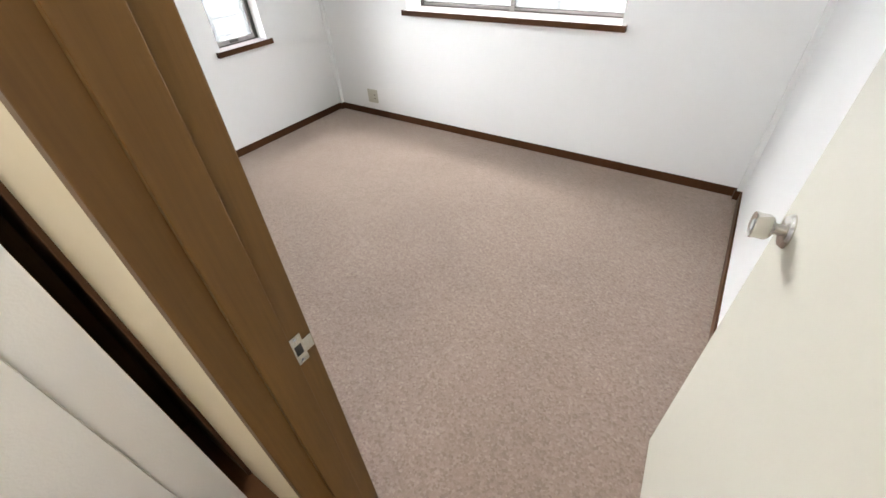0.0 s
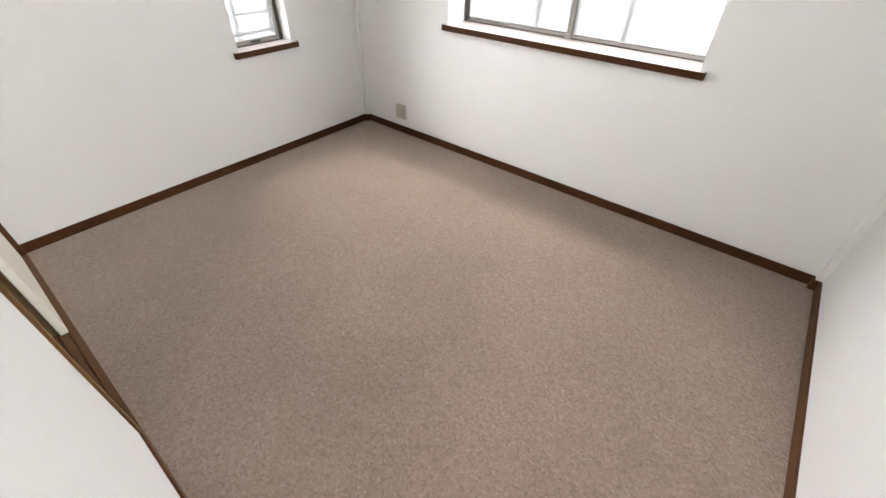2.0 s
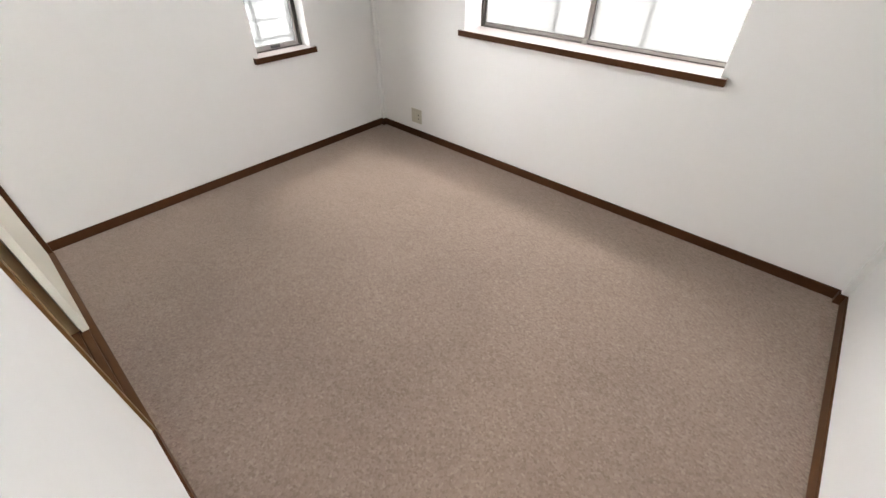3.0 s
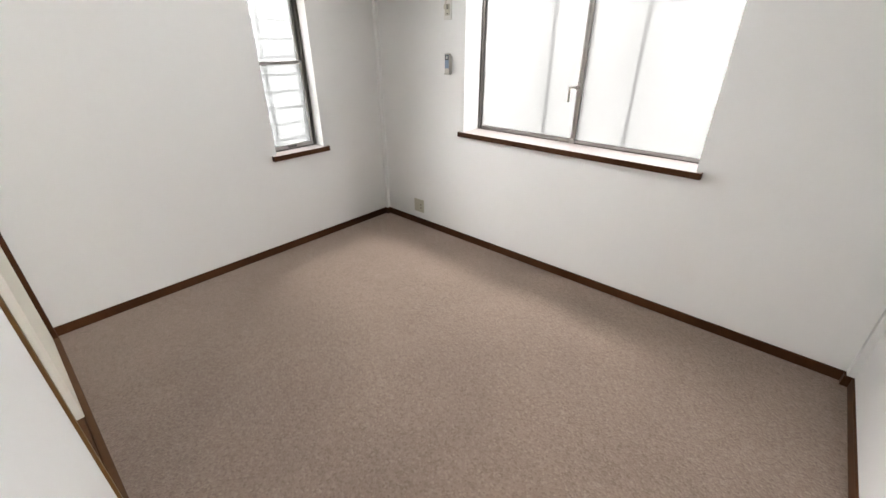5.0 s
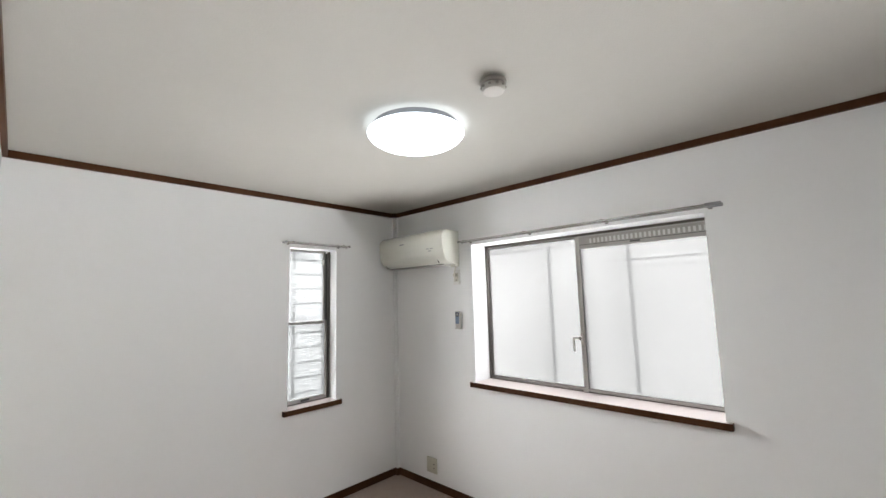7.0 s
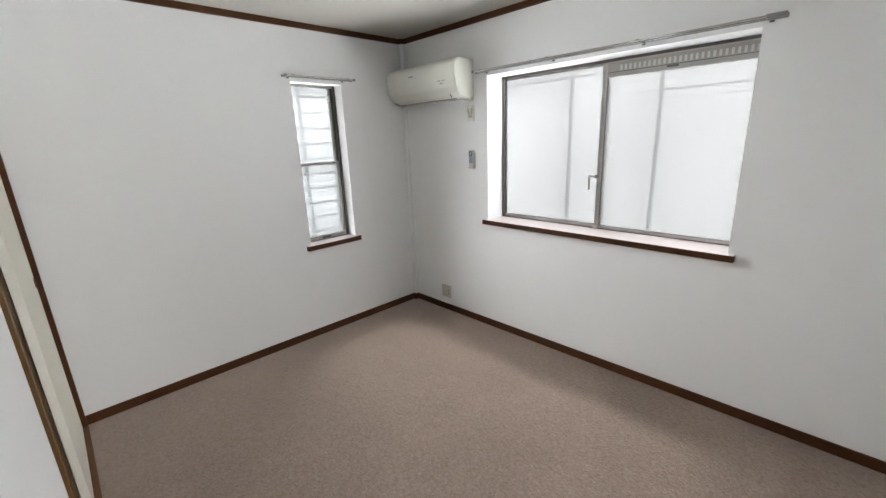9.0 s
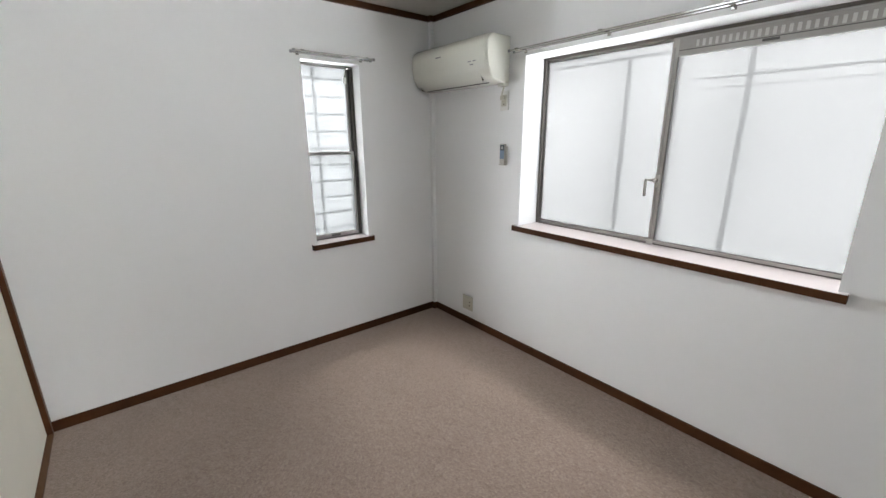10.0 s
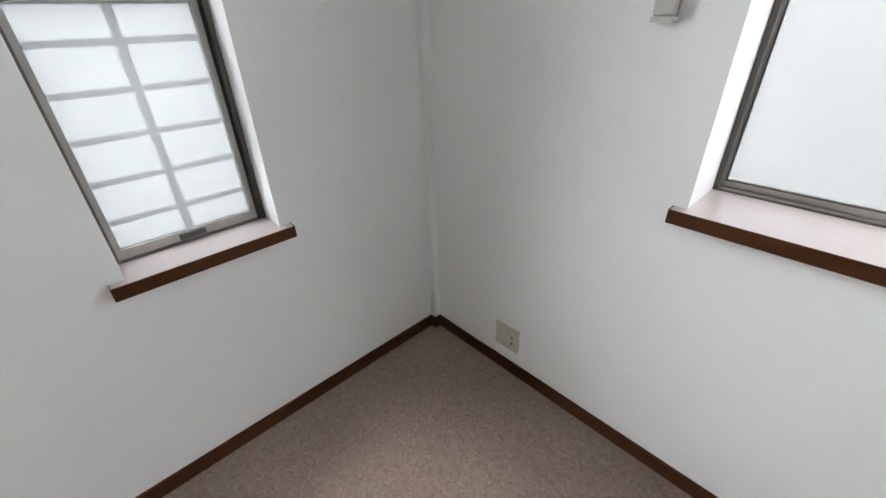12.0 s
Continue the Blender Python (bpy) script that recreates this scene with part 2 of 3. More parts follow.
# ---- the room: plan in metres, far corner at the origin ----
XE, YS, H = 3.436, -2.556, 2.364       # east wall, south wall, ceiling
TH = 0.24                              # outer walls
BX0, BX1, BZ0, BZ1 = 0.935, 2.520, 0.913, 1.968   # wide window in the north wall
SY0, SY1, SZ0, SZ1 = -1.042, -0.635, 0.772, 1.974  # narrow window in the west wall
CX0, CX1, CH = 0.035, 1.592, 2.00      # closet opening in the south wall
DX0, DX1, DH = 2.649, 3.392, 2.02      # doorway in the south wall
YH = -2.692                            # hall face of the south wall
HALL_Y = -3.63

structure("floor", box(0, XE, YS, 0, -0.05, 0.01), CARPET_M, "beige-brown flecked loop carpet over the whole room floor", "floor")
structure("ceiling", box(-TH, XE + 0.1, HALL_Y - 0.1, TH, H, H + 0.1), CEILING_M, "off-white papered flat ceiling, shade put into its darker colour", "ceiling")
structure("wall_north", joined((-TH, BX0, 0, TH, -0.05, H), (BX1, XE + 0.1, 0, 0.15, -0.05, H), (BX1 + 0.06, XE + 0.1, 0.15, TH, -0.05, H),
                               (BX0, BX1, 0, TH, -0.05, BZ0 - 0.033), (BX1, BX1 + 0.06, 0.15, TH, -0.05, BZ0 - 0.033), (BX1, BX1 + 0.06, 0.15, TH, BZ1, H),
                               (BX0, BX1, 0, TH, BZ1, H)), WALL_M, "white papered wall with the wide window", "wall")
structure("wall_west", joined((-0.095, 0, HALL_Y, SY0, -0.05, H), (-TH, -0.095, HALL_Y, SY0 - 0.02, -0.05, H),
                              (-TH, -0.095, SY0 - 0.02, SY0, -0.05, SZ0 - 0.035), (-TH, -0.095, SY0 - 0.02, SY0, SZ1, H), (-TH, 0, SY1, 0, -0.05, H), (-TH, 0, SY0, SY1, -0.05, SZ0 - 0.035),
                              (-TH, 0, SY0, SY1, SZ1, H)), WALL_M, "white papered wall with the narrow window", "wall")
structure("wall_east", joined((XE, XE + 0.1, HALL_Y, 0, -0.05, H)), WALL_M, "plain white papered wall behind the open door", "wall")
structure("wall_south", joined((CX1 + 0.012, DX0, YH, YS, -0.05, H), (0, CX1 + 0.012, YH, YS, CH + 0.03, H),
                               (DX0, DX1, YH, YS, DH + 0.03, H), (DX1, XE, YH, YS, -0.05, H)),
          WALL_M, "white papered wall between closet and doorway", "wall")

# wrapped posts in the two far corners
COL = 0.030
structure("corner_post_west", box(-0.02, COL, -COL, 0.02, 0, H, 0.005, 2), WALL_M, "slim papered post in the room corner", "wall post")
structure("corner_post_east", box(XE - 0.03, XE + 0.02, -0.035, 0.02, 0, H, 0.005, 2), WALL_M, "slim papered post in the room corner", "wall post")

# baseboards and ceiling trim
BB, BT = 0.068, 0.009


def strip(name, runs, z0, z1, label, category):
    bm = bmesh.new()
    for x0, x1, y0, y1 in runs:
        block(bm, x0, x1, y0, y1, z0, z1)
    return structure(name, bm, TRIM_M, label, category)


strip("baseboard_north", [(COL + BT, XE - 0.03 - BT, -BT, 0)], 0.0, BB, "dark brown wooden baseboard along the carpet", "baseboard")
strip("baseboard_west", [(0, BT, YS, -COL - BT)], 0.0, BB, "dark brown wooden baseboard along the carpet", "baseboard")
strip("baseboard_east", [(XE - BT, XE, YS, -0.035 - BT)], 0.0, BB, "dark brown wooden baseboard along the carpet", "baseboard")
strip("baseboard_south", [(CX1 + 0.03, DX0 - 0.02, YS, YS + BT)], 0.0, BB, "dark brown wooden baseboard beside the doorway", "baseboard")
strip("baseboard_corner_west", [(0, COL + BT, -COL - BT, -COL), (COL, COL + BT, -COL, 0)], 0.0, BB, "dark brown baseboard wrapped round the corner post", "baseboard")
strip("baseboard_corner_east", [(XE - 0.03 - BT, XE, -0.035 - BT, -0.035), (XE - 0.03 - BT, XE - 0.03, -0.035, 0)], 0.0, BB,
      "dark brown baseboard wrapped round the corner post", "baseboard")
CZ, CT = H - 0.037, 0.02
strip("trim_north", [(COL + CT, XE - 0.03 - CT, -CT, 0)], CZ, H, "dark brown wooden ceiling trim", "ceiling trim")
strip("trim_west", [(0, CT, YS + CT, -COL - CT)], CZ, H, "dark brown wooden ceiling trim", "ceiling trim")
strip("trim_east", [(XE - CT, XE, YS + CT, -0.035 - CT)], CZ, H, "dark brown wooden ceiling trim", "ceiling trim")
strip("trim_south", [(0, XE, YS, YS + CT)], CZ, H, "dark brown wooden ceiling trim", "ceiling trim")
strip("trim_corner_west", [(0, COL + CT, -COL - CT, -COL), (COL, COL + CT, -COL, 0)], CZ, H, "dark brown ceiling trim round the corner post", "ceiling trim")
strip("trim_corner_east", [(XE - 0.03 - CT, XE, -0.035 - CT, -0.035), (XE - 0.03 - CT, XE - 0.03, -0.035, 0)], CZ, H,
      "dark brown ceiling trim round the corner post", "ceiling trim")


# ---- wide sliding window ----
def frame_bars(x0, x1, z0, z1, y0, y1, w, bottom=None):
    """Four bars of a rectangular frame in a wall along x."""
    b = bottom or w
    return ((x0, x0 + w, y0, y1, z0, z1), (x1 - w, x1, y0, y1, z0, z1), (x0 + w, x1 - w, y0, y1, z0, z0 + b), (x0 + w, x1 - w, y0, y1, z1 - w, z1))


w1 = thing("window_1", (1.72, 0.13, BZ0), "wide aluminium sliding window with two figured glass panes", "window", kind="structure")
WX1, WY = BX1 + 0.058, 0.180
part("window_sill", joined((BX0 - 0.03, BX1 + 0.03, -0.03, 0, BZ0 - 0.033, BZ0), (BX0, BX1, 0, 0.18, BZ0 - 0.033, BZ0)), SILL_M, w1,
     "varnished reddish wooden sill, window glare put into its pale colour")
# added strips give front and ends the wood's brown, without the painted glare
part("sill_front", box(BX0 - 0.032, BX1 + 0.032, -0.034, -0.0305, BZ0 - 0.034, BZ0 + 0.0015, 0.001), TRIM_M, w1, "thin strip added to keep the sill front dark brown")
for x0, x1 in ((BX0 - 0.032, BX0 - 0.0305), (BX1 + 0.0305, BX1 + 0.032)):
    part("sill_end", box(x0, x1, -0.0302, 0, BZ0 - 0.034, BZ0 + 0.0015), TRIM_M, w1)
for n, b in enumerate(frame_bars(BX0, WX1, BZ0 - 0.03, BZ1, WY, 0.236, 0.014, 0.036)):
    part("window_frame", box(*b, bevel=0.002), FRAME_M, w1, "bronze-grey aluminium frame bar")


part("window_head", box(BX0, WX1, WY - 0.004, WY, BZ1 - 0.016, BZ1, 0.001), FRAME_M, w1, "bronze-grey aluminium frame head")


def sash(x0, x1, z0, z1, y0, y1, parent, top, glass, stile=0.032, rail=0.018):
    s = part("sash", joined((x0, x0 + stile, y0, y1, z0, z1), (x1 - stile, x1, y0, y1, z0, z1),
                            (x0 + stile, x1 - stile, y0, y1, z0, z0 + rail), (x0 + stile, x1 - stile, y0, y1, z1 - top, z1)), ALU_M, parent,
             "grey aluminium sliding sash")
    ym = (y0 + y1) / 2
    p = part("pane", box(x0 + stile, x1 - stile, ym - 0.0025, ym + 0.0025, z0 + rail, z1 - top), glass, s, "figured white glass pane")
    p.visible_shadow = False
    gb = bmesh.new()
    for b in frame_bars(x0 + stile, x1 - stile, z0 + rail, z1 - top, y0 - 0.001, y0 + 0.006, 0.004):
        block(gb, *b)
    part("gasket", gb, ALU_DARK_M, s, "dark rubber glazing gasket")
    return s


sash(BX0 + 0.011, 1.75, BZ0 + 0.004, BZ1 - 0.013, 0.205, 0.225, w1, 0.010, GLASS_BIG_M, 0.007)
sash(1.712, WX1 - 0.021, BZ0 + 0.004, BZ1 - 0.013, 0.184, 0.204, w1, 0.038, GLASS_BIG_M, 0.03)
# added darker strip stands in for shadow on the stile's left half
part("stile_shade", box(1.7125, 1.727, 0.1812, 0.184, BZ0 + 0.031, BZ1 - 0.06), SASH_M, w1, "grey strip painting the shaded half of the meeting stile")
part("stile_foot", box(1.71, 1.744, 0.168, 0.184, BZ0 + 0.001, BZ0 + 0.03, 0.003), ALU_M, w1)
# ventilator bar across the top of the inner sash
vent = part("ventilator", joined((1.744, WX1 - 0.051, 0.178, 0.200, 1.865, 1.945)), SASH_M, w1, "grey slotted ventilator bar")
for k in range(26):
    x = 1.82 + k * 0.0265
    part("vent_slot", box(x, x + 0.012, 0.175, 0.179, 1.898, 1.928, 0.001, 1), SLOT_M, vent)
part("vent_groove", box(1.746, WX1 - 0.053, 0.1772, 0.1782, 1.889, 1.8925), ALU_DARK_M, vent)
part("vent_lever", box(2.08, 2.14, 0.170, 0.178, 1.876, 1.886, 0.002), ALU_DARK_M, vent, "dark sliding lever")
# crescent latch on the meeting stile
latch = part("latch", box(1.714, 1.738, 0.170, 0.184, 1.225, 1.295, 0.004), ALU_M, w1, "grey crescent latch")
part("latch_handle", box(1.67, 1.722, 0.150, 0.164, 1.258, 1.270, 0.004), ALU_M, latch)
part("latch_grip", box(1.666, 1.68, 0.150, 0.164, 1.175, 1.268, 0.005), ALU_M, latch)
part("latch_axle", lathe([(0.011, 0.0), (0.011, 0.024)], (1.722, 0.150, 1.264), "y", 16), STEEL_M, latch)

# grille of posts outside the wide window
g1 = thing("window_guard", (1.73, 0.27, 0.83), "pale grey aluminium guard of posts and rails outside the window", "window guard")
for x in (0.882, 1.458, 2.032, 2.606):
    part("post", box(x - 0.011, x + 0.011, 0.262, 0.284, 0.83, 1.905, 0.002), GRILLE_M, g1)
for z0, z1 in ((1.899, 1.915), (0.79, 0.83)):
    part("rail", box(0.83, 2.67, 0.258, 0.288, z0, z1, 0.003), GRILLE_M, g1)
for x in (0.85, 2.63):
    part("bracket", box(x, x + 0.02, 0.235, 0.262, 1.85, 1.89, 0.002), GRILLE_M, g1)


# ---- narrow double-hung window ----
w2 = thing("window_2", (-0.12, -0.845, SZ0), "narrow aluminium double-hung window with figured glass", "window", kind="structure")
part("window_sill", joined((0, 0.03, SY0 - 0.035, SY1 + 0.033, SZ0 - 0.035, SZ0), (-0.105, 0, SY0, SY1, SZ0 - 0.035, SZ0)), SILL_M, w2,
     "varnished reddish wooden sill, window glare put into its pale colour")
# brown strips added over front and ends, where no glare is painted
part("sill_front", box(0.0305, 0.034, SY0 - 0.037, SY1 + 0.035, SZ0 - 0.036, SZ0 + 0.0015, 0.001), TRIM_M, w2, "thin strip added to keep the sill front dark brown")
for y0, y1 in ((SY0 - 0.037, SY0 - 0.0355), (SY1 + 0.0335, SY1 + 0.035)):
    part("sill_end", box(0, 0.0302, y0, y1, SZ0 - 0.036, SZ0 + 0.0015), TRIM_M, w2)


def bars_west(y0, y1, z0, z1, x0, x1, w, bottom=None, top=None):
    b, t = bottom or w, top or w
    return ((x0, x1, y0, y0 + w, z0, z1), (x0, x1, y1 - w, y1, z0, z1), (x0, x1, y0 + w, y1 - w, z0, z0 + b), (x0, x1, y0 + w, y1 - w, z1 - t, z1))


for b in bars_west(SY0 - 0.010, SY1, SZ0 - 0.03, SZ1, -0.19, -0.10, 0.016, 0.038, 0.005):
    part("window_frame", box(*b, bevel=0.002), FRAME_M, w2, "bronze-grey aluminium frame bar")
for x in (-0.128, -0.158):
    part("track", box(x - 0.004, x + 0.004, SY1 - 0.026, SY1 - 0.016, SZ0 + 0.01, SZ1 - 0.018), ALU_DARK_M, w2, "dark sash track")
MID = 1.385
for z0, z1, x0, x1, lo, hi in ((SZ0 + 0.008, MID + 0.012, -0.125, -0.104, 0.026, 0.020), (MID - 0.012, SZ1 - 0.006, -0.156, -0.134, 0.020, 0.008)):
    bm = bmesh.new()
    for b in bars_west(SY0 + 0.004, SY1 - 0.026, z0, z1, x0, x1, 0.016, lo, hi):
        block(bm, *b)
    s = part("sash", bm, SASH_M, w2, "grey aluminium sash")
    xm = (x0 + x1) / 2
    p = part("pane", box(xm - 0.002, xm + 0.002, SY0 + 0.020, SY1 - 0.042, z0 + lo, z1 - hi), GLASS_SMALL_M, s, "figured white glass pane")
    p.visible_shadow = False
part("sash_pull", box(-0.104, -0.092, -0.885, -0.815, SZ0 + 0.014, SZ0 + 0.032, 0.003), ALU_DARK_M, w2, "dark recessed sash pull")
part("sash_lock", box(-0.132, -0.118, SY1 - 0.062, SY1 - 0.042, 1.86, 1.905, 0.003), WHITE_M, w2, "small pale sash catch")

g2 = thing("window_grille", (-0.38, -0.81, 0.72), "grey bar grille standing off outside the narrow window", "window grille")
for k in range(11):
    part("crossbar", lathe([(0.010, -0.43), (0.010, 0.43)], (-0.372, -0.81, 0.79 + 0.1252 * k), "y", 10), GRILLE_M, g2)
for y in (-1.22, -0.81, -0.40):
    part("upright", box(-0.40, -0.384, y - 0.013, y + 0.013, 0.70, 2.10, 0.002), GRILLE_M, g2)
for y in (-1.22, -0.40):
    for z in (0.76, 2.02):
        part("bracket", box(-0.384, -TH + 0.002, y - 0.011, y + 0.011, z, z + 0.03), GRILLE_M, g2)


# ---- outside ----
structure("backdrop_north", box(0.15, 3.25, 0.62, 0.63, 0.65, 2.2), BACKDROP_M, "bright white overcast haze outside", "backdrop")
structure("backdrop_west", box(-0.63, -0.62, -1.75, 0.05, 0.55, 2.2), BACKDROP_M, "bright white overcast haze outside", "backdrop")
structure("ground", box(-60, 60, -60, 60, -3.1, -3.0), material("grey_ground", (0.3, 0.3, 0.29), 0.9, second=(0.22, 0.22, 0.21), scale=2), "grey ground far below the windows", "ground")


eave = thing("neighbour_eave", (1.7, 0.58, 1.735), "pale grey eave and gutter lines close outside the window", "eave")
part("gutter", box(1.72, 3.1, 0.576, 0.586, 1.788, 1.804, 0.003), EAVE_M, eave)
part("fascia_edge", box(1.72, 3.1, 0.580, 0.590, 1.738, 1.746, 0.002), EAVE_M, eave)
part("soffit_edge", box(0.45, 1.02, 0.574, 0.588, 1.996, 2.012, 0.002), EAVE_BLUE_M, eave, "bluish grey soffit edge")

# ---- doorway and door ----
dj = thing("door_frame", (3.017, YS, 0), "brown stained wooden door frame", "door frame", kind="structure")
JY0, JY1, JX = -2.697, -2.544, 2.679
part("jamb", box(DX0, JX, JY0, JY1, 0, DH, 0.002), JAMB_M, dj, "brown stained jamb board with the strike plate")
part("jamb", box(DX1 - 0.005, DX1 + 0.022, JY0, JY1, 0, DH, 0.002), JAMB_M, dj)
part("head", box(DX0, DX1 + 0.022, JY0, JY1, DH, DH + 0.03, 0.002), JAMB_M, dj)
part("door_stop", box(JX, JX + 0.012, -2.647, -2.589, 0, DH, 0.0015), JAMB_M, dj)
part("threshold", box(JX, DX1, JY0, -2.594, -0.02, 0.012, 0.002), JAMB_M, dj)
strike = part("strike_plate", joined((JX, JX + 0.0016, -2.588, -2.564, 0.885, 0.906), (JX, JX + 0.0016, -2.588, -2.564, 0.93, 0.952),
                                     (JX, JX + 0.0016, -2.588, -2.5825, 0.906, 0.93), (JX, JX + 0.0016, -2.5685, -2.564, 0.906, 0.93),
                                     (JX, JX + 0.0016, -2.564, -2.5465, 0.902, 0.933)), STEEL_M, dj, "bright steel strike plate")
part("latch_hole", box(JX - 0.001, JX + 0.0008, -2.5825, -2.5685, 0.906, 0.93), DARK_M, strike)
for z in (0.892, 0.945):
    part("screw", lathe([(0.003, 0.0), (0.003, 0.0012)], (JX + 0.0012, -2.576, z), "x", 10), GREY_M, strike)

LEAF = 0.700
door = thing("door_1", (3.387, -2.561, 0.018), "cream flush door standing wide open against the wall", "door", kind="structure")
swing = Matrix.Translation((3.387, -2.561, 0.0)) @ Matrix.Rotation(radians(4.6), 4, "Z")


def swung(bm):
    bmesh.ops.transform(bm, matrix=swing, verts=bm.verts)
    return bm


part("leaf", swung(box(-0.018, 0.018, 0.0, LEAF, 0.018, 2.0, 0.0025)), DOOR_M, door, "cream sheet-covered door leaf")
KY, KZ = LEAF - 0.066, 0.981
knob = part("knob", swung(lathe([(0.011, -0.018), (0.011, -0.038), (0.013, -0.042), (0.021, -0.046), (0.0245, -0.052), (0.0245, -0.066),
                                 (0.0255, -0.072), (0.025, -0.076), (0.020, -0.074), (0.006, -0.072)], (0, KY, KZ), "x", 40)), STEEL_M, door,
            "satin steel door knob", True)
part("rosette", swung(lathe([(0.033, -0.018), (0.033, -0.0205), (0.029, -0.026), (0.018, -0.029), (0.013, -0.0295)], (0, KY, KZ), "x", 40)), STEEL_M, knob,
     "satin steel rosette", True)
part("key_cylinder", swung(lathe([(0.011, -0.0725), (0.011, -0.0755), (0.004, -0.0757)], (0, KY, KZ), "x", 24)), GREY_M, knob, "dark key cylinder", True)
part("latch_face", swung(box(-0.011, 0.011, LEAF - 0.001, LEAF + 0.0015, KZ - 0.028, KZ + 0.028, 0.0005)), STEEL_M, door, "steel latch face plate")
for z in (0.25, 1.75):
    part("hinge", lathe([(0.007, -0.045), (0.007, 0.045)], (3.400, -2.551, z), "z", 12), STEEL_M, door)

# ---- light switch beside the doorway ----
SWX, SWZ = 2.565, 1.115             # near lower corner of the plate
sw = thing("light_switch", (SWX + 0.035, YS, SWZ), "cream light switch plate with a wide rocker on the wall", "light switch")
part("plate", box(SWX, SWX + 0.07, YS, YS + 0.008, SWZ, SWZ + 0.12, 0.003), IVORY_M, sw)
part("rocker", box(SWX + 0.013, SWX + 0.057, YS + 0.008, YS + 0.014, SWZ + 0.025, SWZ + 0.095, 0.002), WHITE_M, sw, "white rocker")

# ---- closet with two sliding doors pushed to one side ----
cf = thing("closet_frame", (0.8, YS, 0), "brown wooden frame of an open closet", "closet frame", kind="structure")
CY0, CY1 = -2.654, -2.547
part("post", box(0.0, CX0, CY0, CY1 - 0.003, 0, CH, 0.001), TRIM_M, cf, "dark brown corner post")
part("post", box(CX1, CX1 + 0.025, CY0, CY1, 0, CH, 0.001), JAMB_M, cf, "brown stained side post")
part("header", box(0.0, CX1 + 0.025, CY0, CY1, CH, CH + 0.03, 0.001), JAMB_M, cf)
for y0, y1 in ((-2.573, CY1), (-2.608, -2.579), (CY0, -2.614)):
    part("sill_track", box(CX0, CX1, y0, y1, -0.02, 0.018, 0.001), CLOSET_M, cf)
part("sill_base", box(CX0, CX1, CY0, CY1, -0.03, 0.009), CLOSET_M, cf)


def sliding_door(x0, x1, y0, y1, label):
    d = thing("sliding_door", ((x0 + x1) / 2, (y0 + y1) / 2, 0.019), label, "sliding door", "closet doors")
    part("panel", box(x0 + 0.004, x1 - 0.004, y0, y1, 0.019, CH - 0.004, 0.0015), FUSUMA_M, d)
    for xa, xb in ((x0, x0 + 0.004), (x1 - 0.004, x1)):
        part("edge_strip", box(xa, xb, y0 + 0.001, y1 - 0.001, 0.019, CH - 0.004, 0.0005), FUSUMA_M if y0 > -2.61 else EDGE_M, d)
    pull = part("pull", lathe([(0.026, 0.0), (0.026, 0.003), (0.021, 0.003), (0.019, 0.001)], (x0 + 0.06, y1, 0.92), "y", 28), ALU_DARK_M, d, "dark round recessed pull")
    return d


sliding_door(CX0, 0.840, -2.603, -2.573, "cream papered sliding closet door, slid aside")
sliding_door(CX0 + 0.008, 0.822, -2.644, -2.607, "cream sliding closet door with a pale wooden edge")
structure("closet_wall_side", joined((CX1 + 0.012, CX1 + 0.09, -3.471, YH, -0.05, H)), CLOSET_M, "brown plywood closet side wall", "wall")
structure("closet_wall_back", joined((0, CX1 + 0.09, -3.551, -3.471, -0.05, H)), CLOSET_M, "brown plywood closet back wall", "wall")
structure("closet_floor", box(0, CX1 + 0.012, -3.471, CY0, -0.05, 0.0), CLOSET_M, "brown plywood closet floor", "floor")
structure("closet_shelf", joined((0, CX1 + 0.012, -3.471, -2.731, 0.80, 0.83)), CLOSET_M, "brown plywood closet shelf", "shelf")

# ---- hall behind the doorway ----
structure("hall_floor", box(1.3, XE, HALL_Y, YS, -0.06, -0.004), HALLFLOOR_M, "brown board hall floor", "floor")
structure("wall_hall_south", joined((-TH, XE + 0.1, HALL_Y - 0.1, HALL_Y, -0.05, H)), HALL_M, "plain beige hall wall", "wall")
structure("wall_hall_facing", joined((2.20, 2.645, YH - 0.004, YH, -0.05, H)), HALL_M, "beige papered hall side of the wall", "wall")
structure("hall_partition", joined((2.145, 2.245, HALL_Y, -2.754, -0.05, H)), WALL_M, "white papered hall partition end", "wall")
structure("hall_partition_near", joined((2.245, 2.26, HALL_Y, -2.862, -0.05, H)), WALL_M, "grey-beige hall partition", "wall")
structure("hall_casing", box(1.69, 2.195, YH - 0.016, YH, 0, 2.1, 0.002), CLOSET_M, "dark brown wooden casing in the dim hall", "door casing")
structure("hall_post", box(1.735, 1.825, -2.902, -2.708, 0, 2.145), JAMB_M, "dark brown wooden post in the dim hall", "wall post")

# lamp out of view, added to brighten hall surfaces, jamb and door
hl = thing("added_hall_light", (2.905, -3.152, H), "unseen round white ceiling light, added to brighten the hall", "ceiling light")
part("base", lathe([(0.10, -0.02), (0.11, 0.0)], (2.905, -3.152, H), "z", 32), WHITE_M, hl)
part("cover", lathe([(0.02, -0.075), (0.07, -0.065), (0.105, -0.045), (0.115, -0.022)], (2.905, -3.152, H), "z", 32), HALL_LAMP_M, hl, "glowing white cover", True)

